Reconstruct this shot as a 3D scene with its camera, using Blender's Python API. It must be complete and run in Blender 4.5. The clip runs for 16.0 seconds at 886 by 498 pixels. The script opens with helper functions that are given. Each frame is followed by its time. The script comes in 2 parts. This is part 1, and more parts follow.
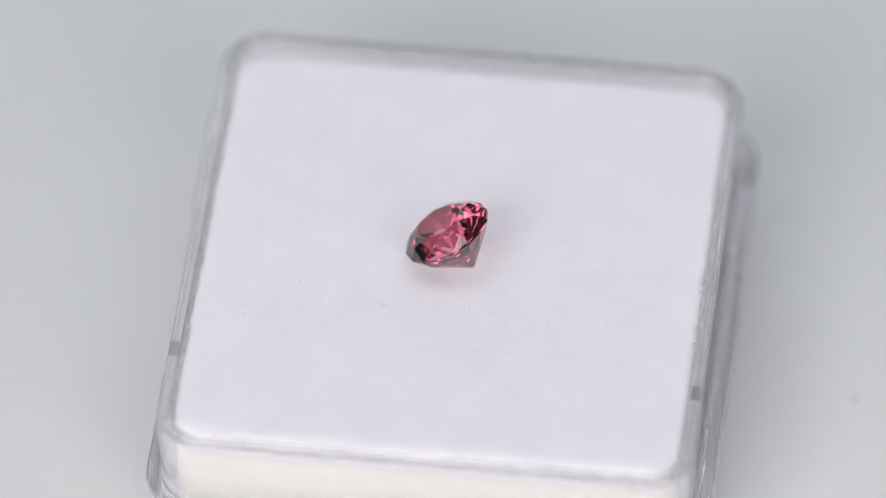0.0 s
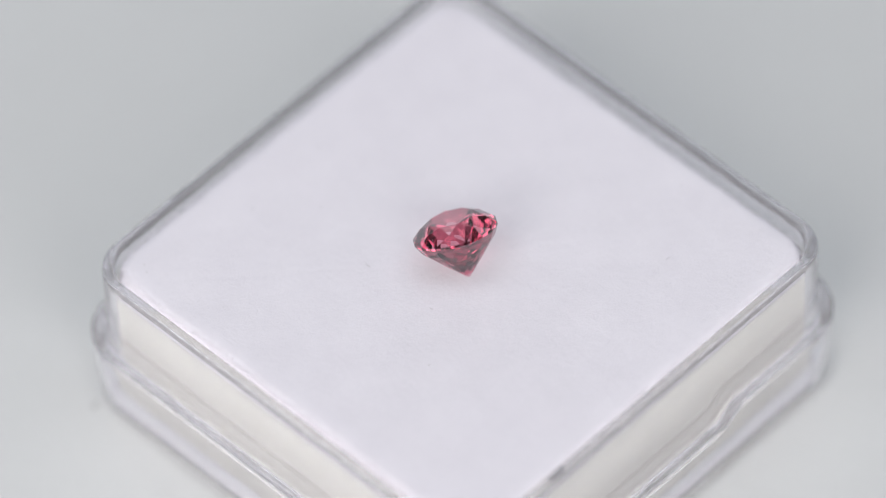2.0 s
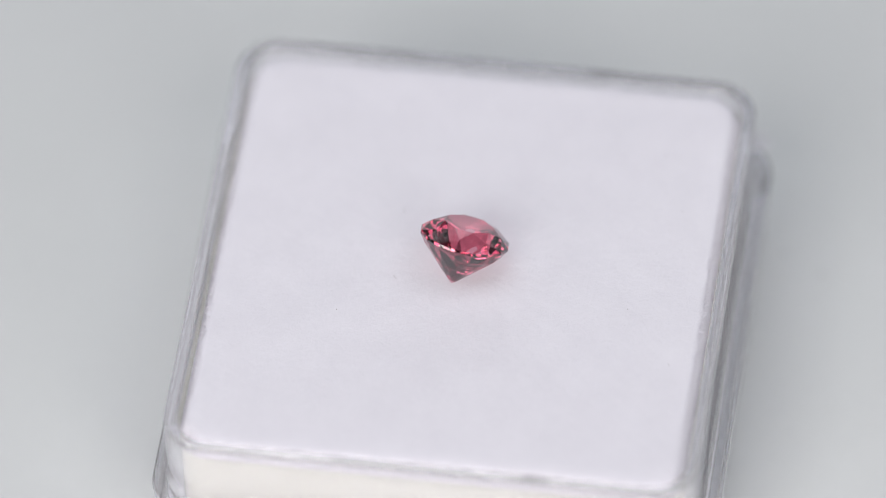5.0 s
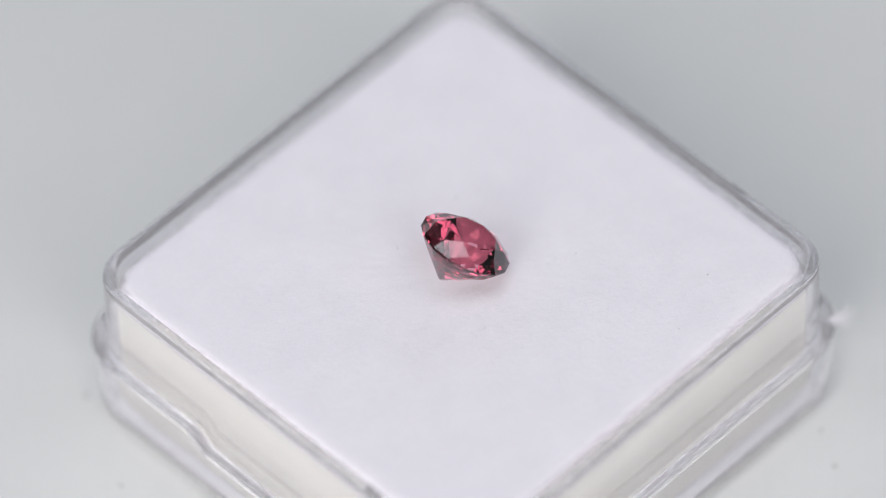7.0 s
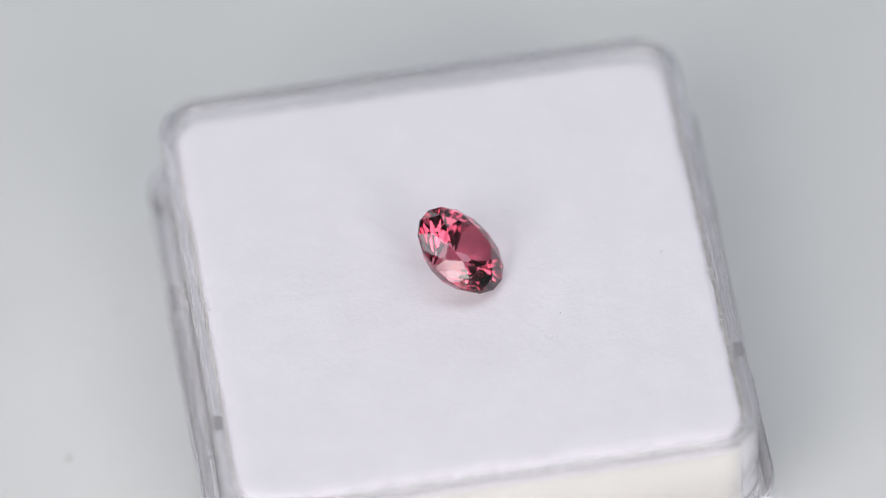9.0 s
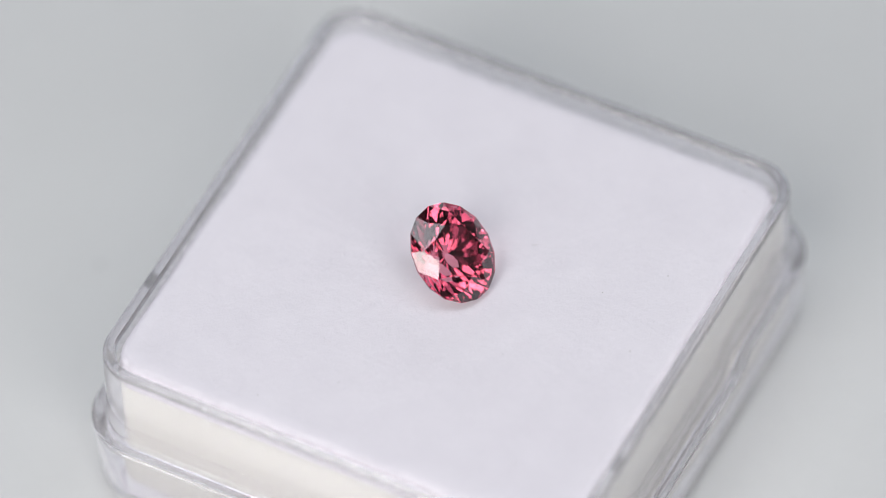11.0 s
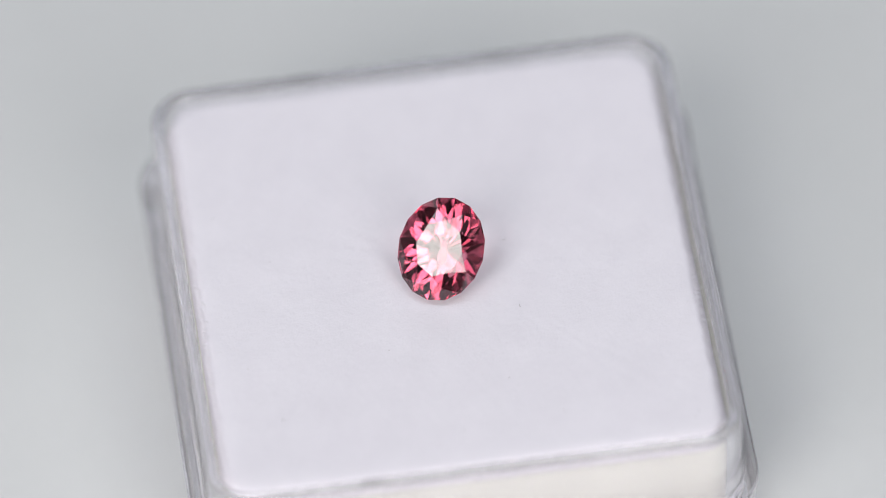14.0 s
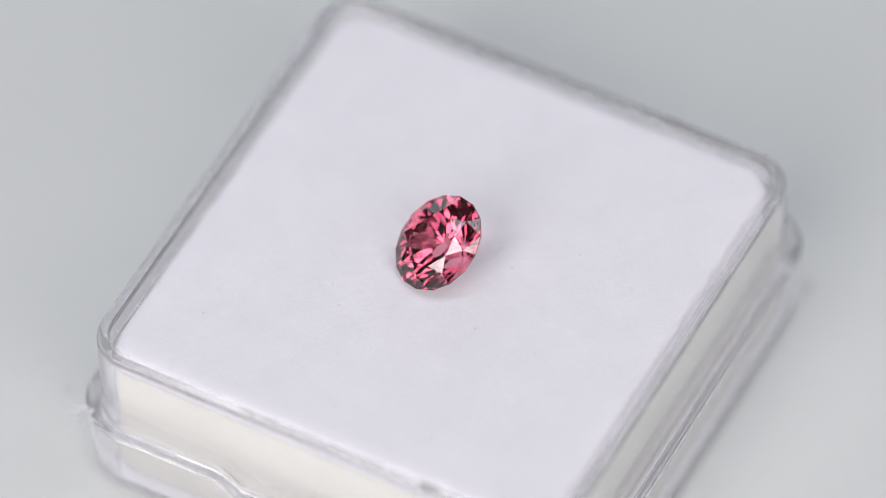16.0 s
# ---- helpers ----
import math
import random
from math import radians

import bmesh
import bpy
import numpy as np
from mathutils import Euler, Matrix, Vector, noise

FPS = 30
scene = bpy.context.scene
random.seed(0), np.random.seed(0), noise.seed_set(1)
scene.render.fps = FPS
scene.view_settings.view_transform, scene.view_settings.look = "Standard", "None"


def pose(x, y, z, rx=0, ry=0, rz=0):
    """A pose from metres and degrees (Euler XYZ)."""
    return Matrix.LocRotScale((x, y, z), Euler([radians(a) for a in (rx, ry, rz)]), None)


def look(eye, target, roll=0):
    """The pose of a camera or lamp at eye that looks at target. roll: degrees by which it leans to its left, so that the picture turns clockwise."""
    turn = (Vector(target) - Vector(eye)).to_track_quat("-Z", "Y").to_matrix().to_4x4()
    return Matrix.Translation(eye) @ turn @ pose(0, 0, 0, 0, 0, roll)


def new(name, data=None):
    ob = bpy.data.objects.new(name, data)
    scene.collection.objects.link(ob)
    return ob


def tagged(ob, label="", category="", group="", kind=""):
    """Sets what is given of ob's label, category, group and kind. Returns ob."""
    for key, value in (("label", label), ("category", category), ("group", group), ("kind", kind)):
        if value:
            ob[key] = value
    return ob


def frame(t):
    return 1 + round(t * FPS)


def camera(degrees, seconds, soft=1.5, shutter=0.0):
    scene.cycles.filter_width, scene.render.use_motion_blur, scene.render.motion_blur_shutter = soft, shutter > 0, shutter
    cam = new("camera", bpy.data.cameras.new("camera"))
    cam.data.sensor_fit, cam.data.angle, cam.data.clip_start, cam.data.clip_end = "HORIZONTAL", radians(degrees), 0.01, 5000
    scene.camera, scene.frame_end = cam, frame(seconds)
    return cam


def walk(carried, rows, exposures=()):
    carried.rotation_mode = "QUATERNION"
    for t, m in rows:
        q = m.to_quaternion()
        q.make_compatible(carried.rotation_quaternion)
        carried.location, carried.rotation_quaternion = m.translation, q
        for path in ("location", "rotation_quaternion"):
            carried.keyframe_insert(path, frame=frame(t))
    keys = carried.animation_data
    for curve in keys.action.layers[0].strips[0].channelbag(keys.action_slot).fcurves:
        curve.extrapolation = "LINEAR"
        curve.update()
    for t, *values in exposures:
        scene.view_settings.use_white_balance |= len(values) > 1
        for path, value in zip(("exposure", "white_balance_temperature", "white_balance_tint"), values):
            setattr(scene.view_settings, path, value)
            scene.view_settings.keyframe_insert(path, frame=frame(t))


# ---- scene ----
MM = 0.001
BOX_H = 11.4                      # height of the box in mm, table top at z = 0
SPIN_0, SPIN_RATE = -9.28, -18.18  # heading of the box at the start and degrees a second

# ---- camera: on a stand, long close-up lens ----
EYE = Vector((-0.526, -292.55, 367.54 + BOX_H)) * MM
WAY = Vector((0.0, 0.62393, -0.78148))
cam = camera(6.105, 16.0, soft=0.75)
view = look(EYE, EYE + WAY, -2.42)
walk(cam, [(0.0, view), (16.0, view)])
cam.data.dof.use_dof = True
cam.data.dof.focus_distance = 0.4680
cam.data.dof.aperture_fstop = 11.5

# ---- light: four softboxes in an added dark enclosure, warm in front, cool above and behind ----
world = bpy.data.worlds.new("studio")
world.use_nodes = True
world.node_tree.nodes["Background"].inputs[0].default_value = (0.80, 0.86, 0.92, 1)
world.node_tree.nodes["Background"].inputs[1].default_value = 0.05
scene.world = world
scene.view_settings.exposure = 0.0


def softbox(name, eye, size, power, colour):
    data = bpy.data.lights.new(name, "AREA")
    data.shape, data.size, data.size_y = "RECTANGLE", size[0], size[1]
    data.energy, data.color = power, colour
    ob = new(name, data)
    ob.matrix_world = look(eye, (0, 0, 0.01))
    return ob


def around(az, el, dist):
    """A place by its bearing from the camera's side of the table, its height angle and its distance."""
    return Vector((math.sin(radians(az)) * math.cos(radians(el)), -math.cos(radians(az)) * math.cos(radians(el)), math.sin(radians(el)))) * dist


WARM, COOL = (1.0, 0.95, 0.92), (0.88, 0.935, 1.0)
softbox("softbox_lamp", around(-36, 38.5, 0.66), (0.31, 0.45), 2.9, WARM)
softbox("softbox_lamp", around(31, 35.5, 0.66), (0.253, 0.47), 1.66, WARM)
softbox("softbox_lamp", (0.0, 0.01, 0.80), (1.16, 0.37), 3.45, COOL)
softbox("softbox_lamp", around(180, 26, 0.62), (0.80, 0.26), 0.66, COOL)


# ---- materials ----
def material(name):
    m = bpy.data.materials.new(name)
    m.use_nodes = True
    nt = m.node_tree
    return m, nt, nt.nodes["Principled BSDF"]


def noise_node(nt, scale, detail=6.0, rough=0.6):
    tc = nt.nodes.new("ShaderNodeTexCoord")
    n = nt.nodes.new("ShaderNodeTexNoise")
    n.inputs["Scale"].default_value, n.inputs["Detail"].default_value, n.inputs["Roughness"].default_value = scale, detail, rough
    nt.links.new(tc.outputs["Object"], n.inputs["Vector"])
    return n


def ramp(nt, source, a, b, lo=0.3, hi=0.7):
    r = nt.nodes.new("ShaderNodeValToRGB")
    r.color_ramp.elements[0].position, r.color_ramp.elements[1].position = lo, hi
    r.color_ramp.elements[0].color, r.color_ramp.elements[1].color = (*a, 1), (*b, 1)
    nt.links.new(source, r.inputs[0])
    return r


def bump(nt, bsdf, source, strength, distance):
    b = nt.nodes.new("ShaderNodeBump")
    b.inputs["Strength"].default_value, b.inputs["Distance"].default_value = strength, distance
    nt.links.new(source, b.inputs["Height"])
    nt.links.new(b.outputs[0], bsdf.inputs["Normal"])


def two_scale(name, big, small, a, b, rough, depth, lo=0.3, hi=0.7):
    """A matt surface with a coarse mottle, a fine grain and a fine relief."""
    m, nt, s = material(name)
    n1, n2 = noise_node(nt, big, 4.0), noise_node(nt, small, 8.0, 0.7)
    mix = nt.nodes.new("ShaderNodeMath")
    mix.operation = "MULTIPLY_ADD"
    mix.inputs[1].default_value = 0.4
    sub = nt.nodes.new("ShaderNodeMath")
    sub.operation = "MULTIPLY"
    sub.inputs[1].default_value = 0.6
    nt.links.new(n1.outputs["Fac"], sub.inputs[0])
    nt.links.new(n2.outputs["Fac"], mix.inputs[0])
    nt.links.new(sub.outputs[0], mix.inputs[2])
    c = ramp(nt, mix.outputs[0], a, b, lo, hi)
    nt.links.new(c.outputs[0], s.inputs["Base Color"])
    s.inputs["Roughness"].default_value = rough
    bump(nt, s, n2.outputs["Fac"], 0.5, depth)
    return m


TABLE = two_scale("white_table_laminate", 60, 900, (0.54, 0.553, 0.562), (0.57, 0.583, 0.592), 0.5, 0.00002)
# for the added unseen shell; its darkness sets the gem's dark facets
ENCLOSURE = two_scale("dark_enclosure", 6, 900, (0.12, 0.122, 0.125), (0.15, 0.152, 0.155), 0.9, 0.0002)
FELT = two_scale("white_felt", 420, 3600, (0.655, 0.64, 0.70), (0.705, 0.69, 0.75), 0.95, 0.00009)
FOAM = two_scale("cream_foam", 300, 4200, (0.43, 0.428, 0.386), (0.48, 0.478, 0.434), 0.95, 0.00012)
FIBRE, _, s = material("white_fibre")
s.inputs["Base Color"].default_value, s.inputs["Roughness"].default_value = (0.68, 0.67, 0.72, 1), 0.9
LINT, _, s = material("dark_lint")
s.inputs["Base Color"].default_value, s.inputs["Roughness"].default_value = (0.24, 0.23, 0.22, 1), 0.9


HAIR, _, s = material("dark_hair")
s.inputs["Base Color"].default_value, s.inputs["Roughness"].default_value = (0.05, 0.04, 0.035, 1), 0.6
GRIT, _, s = material("grey_grit")
s.inputs["Base Color"].default_value, s.inputs["Roughness"].default_value = (0.46, 0.47, 0.48, 1), 0.9


def clear_plastic():
    """Moulded polystyrene with faint scratches and waviness."""
    m, nt, s = material("clear_polystyrene")
    s.inputs["Base Color"].default_value = (0.96, 0.955, 0.995, 1)
    s.inputs["Transmission Weight"].default_value = 0.89
    s.inputs["IOR"].default_value = 1.57
    n1, n2 = noise_node(nt, 420, 3.0), noise_node(nt, 2600, 6.0, 0.7)
    r = ramp(nt, n2.outputs["Fac"], (0.04,) * 3, (0.14,) * 3, 0.5, 0.8)
    nt.links.new(r.outputs[0], s.inputs["Roughness"])
    bump(nt, s, n1.outputs["Fac"], 0.08, 0.00003)
    return m


def gem_crystal():
    """Clear red crystal: white gloss outside, and colour lost at each pass and each reflection inside."""
    m, nt, s = material("pink_gem_crystal")
    nt.nodes.remove(s)
    facing = nt.nodes.new("ShaderNodeFresnel")
    facing.inputs["IOR"].default_value = 1.92
    clear = nt.nodes.new("ShaderNodeBsdfRefraction")
    clear.inputs["Color"].default_value = (0.72, 0.375, 0.45, 1)
    clear.inputs["Roughness"].default_value, clear.inputs["IOR"].default_value = 0.0, 1.92
    gloss = nt.nodes.new("ShaderNodeBsdfGlossy")
    gloss.inputs["Roughness"].default_value = 0.0
    tint = ramp(nt, facing.outputs[0], (1.0, 1.0, 1.0), (0.95, 0.69, 0.76), 0.93, 0.995)
    nt.links.new(tint.outputs[0], gloss.inputs["Color"])
    mix = nt.nodes.new("ShaderNodeMixShader")
    nt.links.new(facing.outputs[0], mix.inputs[0])
    nt.links.new(clear.outputs[0], mix.inputs[1])
    nt.links.new(gloss.outputs[0], mix.inputs[2])
    nt.links.new(mix.outputs[0], nt.nodes["Material Output"].inputs["Surface"])
    return m


PLASTIC, GEM = clear_plastic(), gem_crystal()


# ---- mesh helpers (sizes in mm) ----
def mesh_object(name, bm, mat, parent=None, smooth=False):
    me = bpy.data.meshes.new(name)
    bmesh.ops.scale(bm, vec=(MM, MM, MM), verts=bm.verts)
    bm.normal_update()
    bm.to_mesh(me)
    bm.free()
    me.materials.append(mat)
    if smooth:
        for poly in me.polygons:
            poly.use_smooth = True
    ob = new(name, me)
    ob.parent = parent
    return ob


def rounded_square(half, radius, corner=10, along=()):
    """Points of a rounded square, counter-clockwise, and the place along the side of each (None in a corner)."""
    pts, k = [], half - radius
    for q in range(4):
        c, s = [(1, 0), (0, 1), (-1, 0), (0, -1)][q]
        for y in (-k, *sorted(along), k):
            pts.append((c * half - s * y, s * half + c * y, q, y))
        for i in range(1, corner):
            a = math.pi / 2 * i / corner
            x, y = k + radius * math.cos(a), k + radius * math.sin(a)
            pts.append((c * x - s * y, s * x + c * y, None, 0.0))
    return pts


def skin(bm, rings, close_start=True, close_end=True):
    vs = [[bm.verts.new(p) for p in ring] for ring in rings]
    n = len(vs[0])
    for a, b in zip(vs, vs[1:]):
        for i in range(n):
            bm.faces.new((a[i], a[(i + 1) % n], b[(i + 1) % n], b[i]))
    if close_start:
        bm.faces.new(list(reversed(vs[0])))
    if close_end:
        bm.faces.new(vs[-1])


def strand(bm, start, way, length, width, bend, rnd, steps=3):
    """A thin curved three-sided fibre."""
    p, d = Vector(start), Vector(way).normalized()
    side = d.orthogonal().normalized()
    last = None
    for i in range(steps + 1):
        w = width * (1 - 0.6 * i / steps)
        other = d.cross(side).normalized()
        ring = [bm.verts.new(p + (side * math.cos(a) + other * math.sin(a)) * w / 2) for a in (0, 2.1, 4.2)]
        if last:
            for j in range(3):
                bm.faces.new((last[j], last[(j + 1) % 3], ring[(j + 1) % 3], ring[j]))
        last = ring
        p = p + d * (length / steps)
        d = (d + Vector((rnd.uniform(-bend, bend), rnd.uniform(-bend, bend), rnd.uniform(-bend, bend)))).normalized()


# ---- the setting ----
def slab(name, x0, x1, y0, y1, z0, z1, mat, label):
    bm = bmesh.new()
    bmesh.ops.create_cube(bm, size=1, matrix=Matrix.LocRotScale(((x0 + x1) / 2, (y0 + y1) / 2, (z0 + z1) / 2), None, (x1 - x0, y1 - y0, z1 - z0)))
    return tagged(mesh_object(name, bm, mat), label, kind="structure")


slab("table_top", -1200, 1200, -1200, 1200, -60, -28, TABLE, "plain white matt table under the turntable")
# unseen dark grey shell, added on all sides to darken the gem's reflections
slab("wall_north", -620, 620, 600, 612, -28, 1000, ENCLOSURE, "unseen dark grey enclosure wall, added to darken reflections")
slab("wall_south", -620, 620, -812, -800, -28, 1000, ENCLOSURE, "unseen dark grey enclosure wall, added to darken reflections")
slab("wall_east", 620, 632, -812, 612, -28, 1000, ENCLOSURE, "unseen dark grey enclosure wall, added to darken reflections")
slab("wall_west", -632, -620, -812, 612, -28, 1000, ENCLOSURE, "unseen dark grey enclosure wall, added to darken reflections")
slab("ceiling", -632, 632, -812, 612, 1000, 1012, ENCLOSURE, "unseen dark grey enclosure top, added to darken reflections")


# ---- the turntable that carries the box ----
def turntable():
    table = new("turntable")
    table.empty_display_size = 0.01

    def disc(name, profile, label):
        bm = bmesh.new()
        skin(bm, [[(r * math.cos(2 * math.pi * i / 96), r * math.sin(2 * math.pi * i / 96), z) for i in range(96)] for r, z in profile])
        ob = tagged(mesh_object(name, bm, TABLE, table, smooth=True), label)
        ob.data.set_sharp_from_angle(angle=radians(40))

    disc("foot", [(84, -28), (85, -27), (85, -10)], "round white foot of the turntable")
    disc("plate", [(98, -10), (100, -9), (100, -1.2), (99.6, -0.4), (98.8, 0)], "round white matt turning plate")
    return tagged(table, "plain white matt turntable plate with a few dust grains", "turntable")


plate = turntable()


# ---- the gem box ----
OFF = (-0.0245, 0.5997)
LEDGE, NOTCH = -5.65, 0.95
NOTCH_AT = (-6.3, -4.9, 4.9, 6.3)


def gem_box():
    box = new("gem_box")
    box.empty_display_size = 0.002

    def notch(q, y):
        if q not in (0, 2):
            return 0.0
        return NOTCH * max(0.0, min(1.0, (6.3 - abs(y)) / 1.4))

    def part(name, profile, start, end, label):
        bm, rings = bmesh.new(), []
        for half, z, w in profile:
            half += 0.08 if half > 14.55 else 0.0
            radius = 2.45 + (half - 15.0) * 0.95
            rings.append([(x + OFF[0], y + OFF[1], BOX_H + z - (w * notch(q, s) if q is not None else 0)) for x, y, q, s in
                          rounded_square(half, radius, 10, NOTCH_AT)])
        skin(bm, rings, start, end)
        bmesh.ops.reverse_faces(bm, faces=bm.faces)
        ob = tagged(mesh_object(name, bm, PLASTIC, box, smooth=True), label)
        ob.data.set_sharp_from_angle(angle=radians(32))
        ob.visible_shadow = name == "base"  # the clear walls let the light in

    # half width, height, how much of the notch the ring takes
    part("upper_wall", [(14.31, LEDGE - 0.6, 1), (14.316, LEDGE + 1.0, 0), (14.354, -0.7, 0), (14.358, -0.34, 0), (14.36, -0.22, 0), (14.40, -0.09, 0), (14.48, -0.02, 0), (14.58, 0, 0), (14.62, 0, 0), (14.74, 0, 0),
                        (14.78, 0, 0), (14.88, -0.02, 0), (14.96, -0.09, 0), (15.00, -0.22, 0), (15.002, -0.34, 0), (15.003, -0.7, 0), (15.022, LEDGE + 1.0, 0), (15.028, LEDGE + 0.25, 1),
                        (15.03, LEDGE + 0.12, 1)], False, False, "clear upright wall with a rounded rim")
    part("ledge", [(15.03, LEDGE + 0.12, 1), (15.07, LEDGE + 0.02, 1), (15.16, LEDGE, 1), (15.22, LEDGE - 0.002, 1), (15.76, LEDGE - 0.018, 1), (15.82, LEDGE - 0.02, 1), (15.90, LEDGE - 0.06, 1),
                   (15.93, LEDGE - 0.16, 1)], False, False, "clear ledge with a shallow notch on two sides")
    part("lower_wall", [(15.93, LEDGE - 0.16, 1), (15.925, LEDGE - 0.30, 1), (15.63, -10.1, 0), (15.62, -10.3, 0)], False, False, "clear wider lower wall")
    part("base", [(15.62, -10.3, 0), (15.50, -10.9, 0), (15.30, -11.25, 0), (15.0, -11.38, 0), (14.6, -11.38, 0), (14.3, -11.0, 0), (13.9, -10.9, 0)], False, True, "clear base with a rounded bottom edge")
    part("tray_lining", [(14.6, -10.36, 0), (14.8, -10.32, 0), (14.93, -10.15, 0), (14.95, -9.9, 0), (15.18, LEDGE - 1.0, 1), (15.16, LEDGE - 0.86, 1), (15.06, LEDGE - 0.78, 1), (14.46, LEDGE - 0.76, 1),
                         (14.36, LEDGE - 0.74, 1), (14.31, LEDGE - 0.6, 1)], True, False, "clear inner floor and stepped inner wall round the foam")
    return tagged(box, "clear plastic gem display box with a stepped notched ledge, lid removed", "display box")


box = gem_box()

TOP = BOX_H - 0.44


def felt_height(x, y):
    return 0.05 * noise.noise((x * 0.35, y * 0.35, 0.3)) + 0.02 * noise.noise((x * 1.7, y * 1.7, 4.0))


FELT_CUT = 0.980  # the felt sheet is cut a little short on two sides


def foam_pad():
    pad = new("foam_pad")
    pad.empty_display_size = 0.002
    # cream body
    bm = bmesh.new()
    rings = []
    for half, z, cut in ((13.9, 1.06, 1.0), (14.05, 1.3, 1.0), (14.2, 6.0, 1.0), (14.2, TOP - 0.9, 1.0), (13.6, TOP - 0.8, FELT_CUT)):
        rings.append([(x + OFF[0], y * cut + OFF[1], z) for x, y, q, s in rounded_square(half, 1.5, 10, (-8.0, -4.0, 0.0, 4.0, 8.0))])
    skin(bm, rings)
    tagged(mesh_object("foam_body", bm, FOAM, pad, True), "cream foam block seen through the plastic wall")
    # white felt sheet with a softly rounded, uneven edge
    bm = bmesh.new()
    rings = []
    for k, (half, z) in enumerate(((14.23, TOP - 0.85), (14.12, TOP - 0.65), (14.22, TOP - 0.45), (14.22, TOP - 0.22), (14.08, TOP - 0.05), (13.85, TOP), (13.2, TOP))):
        ring = []
        for x, y, q, s in rounded_square(half, 1.75, 12, tuple(i * 0.4 for i in range(-28, 29))):
            e = 0.09 * noise.noise((x * 0.9, y * 0.9, 2.0)) + 0.07 * noise.noise((x * 3, y * 3, 7.0)) - 0.05 if 1 < k < 6 else 0
            ring.append((x * (1 + e / 14) + OFF[0], y * (FELT_CUT if k else 1.0) * (1 + e / 14) + OFF[1], z + (felt_height(x, y) if k > 4 else 0)))
        rings.append(ring)
    for f in (0.88, 0.74, 0.60, 0.46, 0.32, 0.18, 0.06):
        rings.append([((x - OFF[0]) * f + OFF[0], (y - OFF[1]) * f + OFF[1], TOP + felt_height((x - OFF[0]) * f, (y - OFF[1]) * f)) for x, y, z in rings[6]])
    skin(bm, rings)
    tagged(mesh_object("felt_top", bm, FELT, pad, True), "white fuzzy felt top sheet")
    # loose fibres on the felt, denser along its cut edge
    rnd, bm = random.Random(4), bmesh.new()
    edge = rounded_square(14.18, 1.75, 14, tuple(i * 0.25 for i in range(-48, 49)))
    for _ in range(3400):
        x, y, q, s = rnd.choice(edge)
        out = Vector((x, y, 0)).normalized()
        f = rnd.uniform(0.975, 1.0)
        start = (x * f + OFF[0] + rnd.uniform(-.1, .1), y * f * FELT_CUT + OFF[1] + rnd.uniform(-.1, .1), TOP - rnd.uniform(0.02, 0.25))
        way = out * rnd.uniform(0.3, 1.0) + Vector((rnd.uniform(-.5, .5), rnd.uniform(-.5, .5), rnd.uniform(-0.1, 0.7)))
        strand(bm, start, way, rnd.uniform(0.15, 0.42), rnd.uniform(0.014, 0.03), 0.22, rnd)
    for _ in range(3200):
        x, y = rnd.uniform(-13.5, 13.5), rnd.uniform(-13.5, 13.5)
        way = (rnd.uniform(-1, 1), rnd.uniform(-1, 1), rnd.uniform(0.0, 0.22))
        strand(bm, (x + OFF[0], y + OFF[1], TOP + felt_height(x, y) - 0.01), way, rnd.uniform(0.15, 0.5), rnd.uniform(0.010, 0.02), 0.4, rnd)
    tagged(mesh_object("fuzz", bm, FIBRE, pad), "short white felt fibres", kind="stuff")
    return tagged(pad, "white felt-topped cream foam pad filling the clear box", "foam pad")


pad = foam_pad()


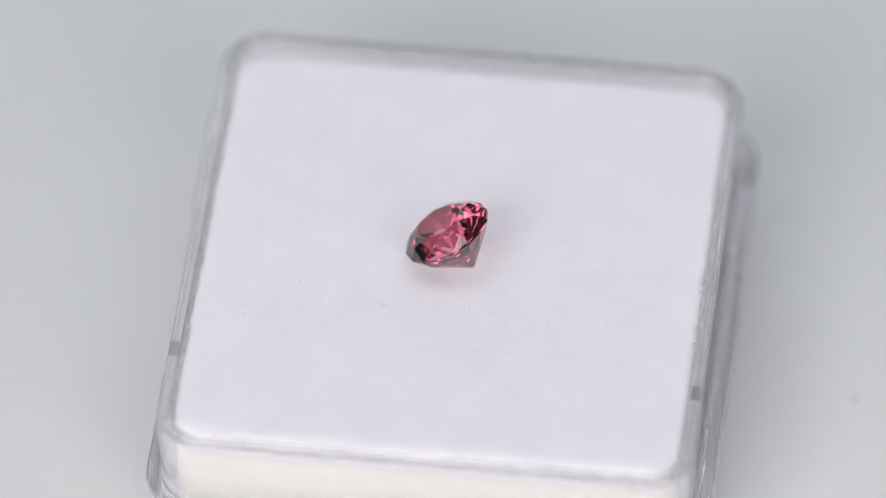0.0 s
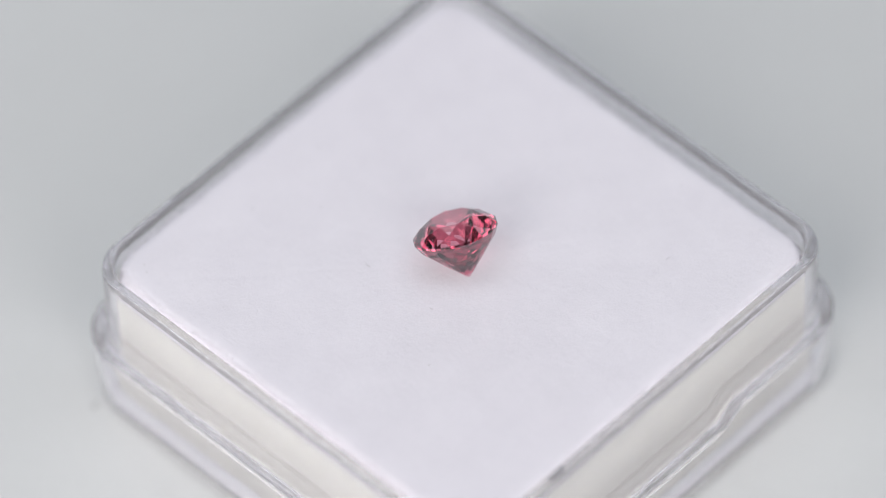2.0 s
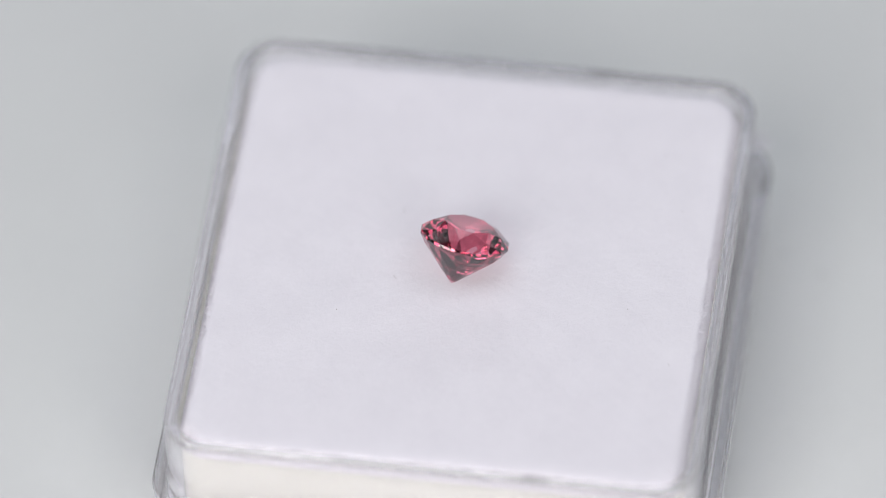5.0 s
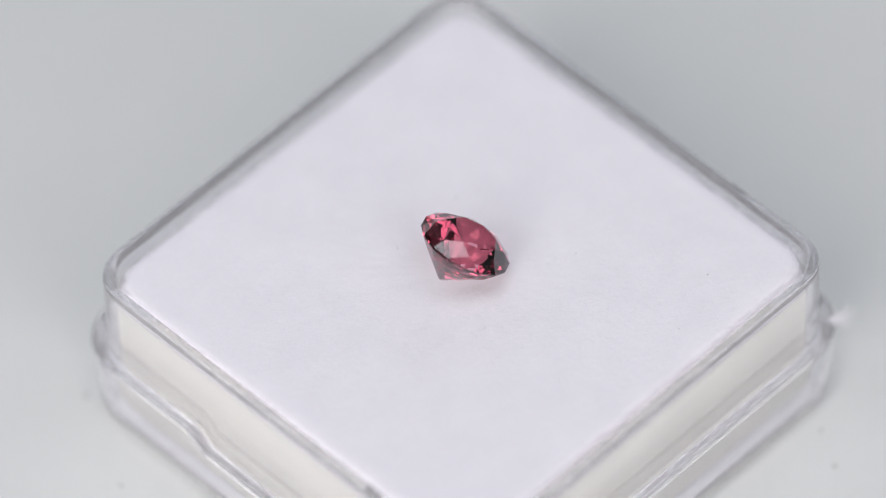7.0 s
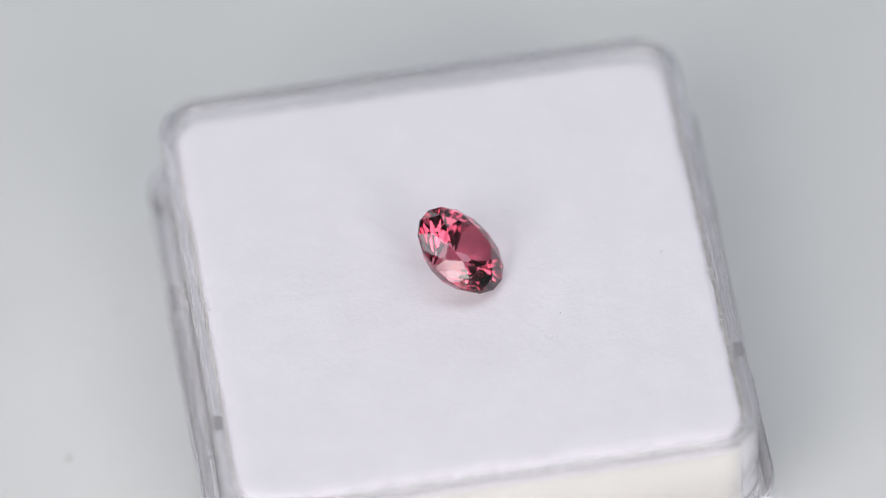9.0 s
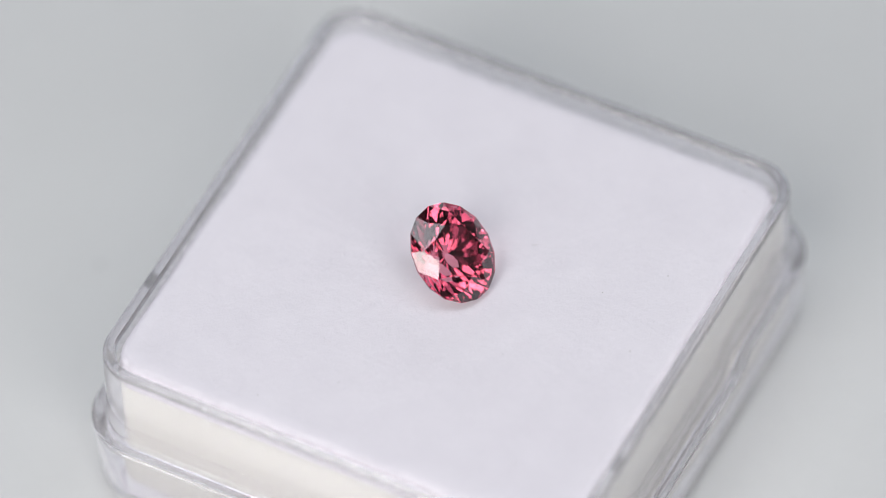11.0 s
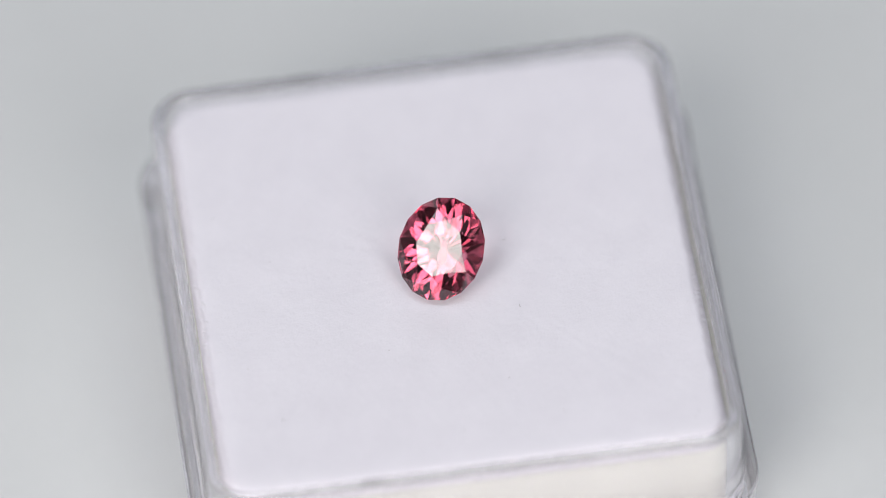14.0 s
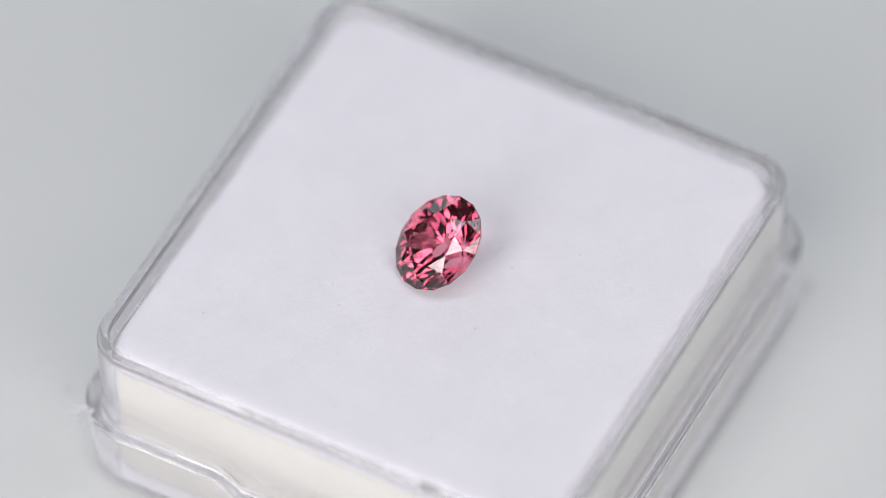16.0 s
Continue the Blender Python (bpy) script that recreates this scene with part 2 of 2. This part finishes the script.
# ---- the gemstone: an oval brilliant, resting tilted on its pavilion ----
def gemstone():
    A, B, PAV, CROWN, GIRDLE = 2.97, 2.46, 2.76, 0.80, 0.07
    TAB, STAR, LOW, BREAK, STEEP = 0.55, 0.79, 0.46, 0.87, 0.60
    c8 = math.cos(radians(22.5))

    def at(r, deg, z):
        return (A * r * math.cos(radians(deg)), B * r * math.sin(radians(deg)), z)

    table = [at(TAB, 45 * i, GIRDLE + CROWN) for i in range(8)]
    tips = [at(STAR, 45 * i + 22.5, GIRDLE + CROWN * (1 - STAR * c8) / (1 - TAB)) for i in range(8)]
    upper = [at(1, 22.5 * i, GIRDLE) for i in range(16)]
    lower = [at(1, 22.5 * i, -GIRDLE) for i in range(16)]

    def below(r, deg, z):
        """The lower cone is rounder than the outline, so that its slopes are nearly alike all round."""
        return (0.91 * A * r * math.cos(radians(deg)), B * r * math.sin(radians(deg)), z)

    ring = [below(BREAK, 22.5 * i, -GIRDLE - STEEP) for i in range(16)]
    deep = [below(LOW, 22.5 * i + 11.25, -GIRDLE - PAV + (PAV - STEEP) * LOW * math.cos(radians(11.25)) / BREAK) for i in range(16)]
    culet = at(0, 0, -GIRDLE - PAV)
    crown, pavilion = [], []
    for i in range(8):
        j, h = (i + 1) % 8, (i - 1) % 8
        g, gp, gn = 2 * i, 2 * i + 1, (2 * i + 2) % 16
        crown += [(table[i], tips[i], table[j]), (table[i], tips[h], upper[g], tips[i]), (tips[i], upper[g], upper[gp]), (tips[i], upper[gp], upper[gn])]
    for i in range(16):
        j = (i + 1) % 16
        pavilion += [(culet, deep[i], ring[i], deep[i - 1]), (deep[i], ring[j], ring[i]), (lower[i], lower[j], ring[j], ring[i])]
    girdle = [(upper[i], lower[i], lower[(i + 1) % 16], upper[(i + 1) % 16]) for i in range(16)]
    stone = new("gemstone")
    stone.empty_display_size = 0.001
    for name, faces, label in (("table", [table], "flat polished top facet"), ("crown", crown, "faceted upper slope"), ("girdle", girdle, "thin faceted edge band"),
                               ("pavilion", pavilion, "pointed faceted underside")):
        bm, made = bmesh.new(), {}
        for face in faces:
            for p in face:
                if p not in made:
                    made[p] = bm.verts.new(p)
            f = bm.faces.new([made[p] for p in face])
            f.normal_update()
            if f.normal.dot(f.calc_center_median()) < 0:
                f.normal_flip()
        ob = tagged(mesh_object(name, bm, GEM, stone), label)
        ob.visible_shadow = name == "crown"  # clear: most of the light passes through
    return tagged(stone, "pink red oval faceted gemstone lying tilted on white felt", "gemstone")


gem = gemstone()
GEM_POSE = pose(0, 0, 0, 0, 0, 159.7) @ pose(0, 0, 0, 0, 37.0, 0) @ pose(0, 0, 0, 0, 0, -6.5)
GEM_POSE = Matrix.Translation(Vector((-0.361 + OFF[0], 0.066 + OFF[1], BOX_H + 1.70)) * MM) @ GEM_POSE


# ---- small loose things ----
def fibre_tuft():
    rnd, bm = random.Random(9), bmesh.new()
    base, out = Vector((-14.95 + OFF[0], 14.95 + OFF[1], BOX_H - 5.75)), Vector((-0.9, 0.45, 0.1))
    for i in range(46):
        b = base + Vector((rnd.uniform(-.25, .25), rnd.uniform(-.25, .25), rnd.uniform(-.2, .1)))
        strand(bm, b, out + Vector((rnd.uniform(-.45, .45), rnd.uniform(-.45, .45), rnd.uniform(-.3, .3))), rnd.uniform(0.6, 1.7), 0.05, 0.45, rnd, 5)
    return tagged(mesh_object("fibre_tuft", bm, FIBRE), "small tuft of white fluff caught on the box corner", "lint")


def specks():
    rnd, bm = random.Random(3), bmesh.new()
    for x, y, r in ((-11.22, -5.29, .045), (-8.44, -2.61, .04), (5.57, 12.42, .04), (1.93, 9.62, .03), (-12.9, -12.42, .04), (-5.4, 3.81, .04),
                    (-5.46, 11.82, .035), (3.98, -6.66, .035), (-12.43, -12.69, .04), (-9.4, 10.32, .05), (-11.73, 0.5, .05)):
        m = Matrix.Translation((x + OFF[0], y + OFF[1], TOP + felt_height(x, y) + .03)) @ Matrix.Diagonal((1.5, .8, .7, 1))
        bmesh.ops.create_icosphere(bm, subdivisions=1, radius=r * 0.75, matrix=m)
    for x, y in ((-3.35, -3.9), (1.34, -3.6)):
        strand(bm, (x + OFF[0], y + OFF[1], TOP + .06), (rnd.uniform(-1, 1), rnd.uniform(-1, 1), 0.05), 0.42, 0.022, 0.7, rnd, 6)
    return tagged(mesh_object("dust_specks", bm, LINT), "tiny grey dust specks scattered on the white felt", "dust", kind="stuff")


def plate_dust():
    rnd, bm = random.Random(21), bmesh.new()
    for x, y, r in ((15.4, -14.9, .24), (18.5, -8.8, .17), (-14.3, -15.3, .24), (22.8, 1.4, .22), (-11.9, 17.5, .17), (-10.6, 19.8, .17)):
        m = Matrix.Translation((x, y, r * 0.25)) @ Matrix.Rotation(rnd.uniform(0, 3), 4, "Z") @ Matrix.Diagonal((1.2, .85, .35, 1))
        bmesh.ops.create_icosphere(bm, subdivisions=2, radius=r, matrix=m)
    for v in bm.verts:
        v.co += Vector((rnd.uniform(-1, 1), rnd.uniform(-1, 1), rnd.uniform(0, .3))) * 0.03
    return tagged(mesh_object("dust_grains", bm, GRIT), "small grey dust grains lying on the white turntable", "dust", kind="stuff")


def stray_hair():
    rnd, bm = random.Random(12), bmesh.new()
    strand(bm, (15.06 + OFF[0], 10.5 + OFF[1], BOX_H - 5.45), (0.02, 1, 0.2), 1.0, 0.03, 0.3, rnd, 8)
    return tagged(mesh_object("stray_hair", bm, HAIR), "short dark hair clinging to the clear box wall", "lint")


tuft, dust, grit, hair = fibre_tuft(), specks(), plate_dust(), stray_hair()


# ---- movement: the turntable turns steadily and carries all that lies on it ----
def motions():
    def rows(local):
        return [(i * 0.5, pose(0, 0, 0, 0, 0, SPIN_0 + SPIN_RATE * i * 0.5) @ local) for i in range(33)]

    still = Matrix.Identity(4)
    for thing in (plate, box, pad, tuft, dust, grit, hair):
        walk(thing, rows(still))
    walk(gem, rows(GEM_POSE))


motions()
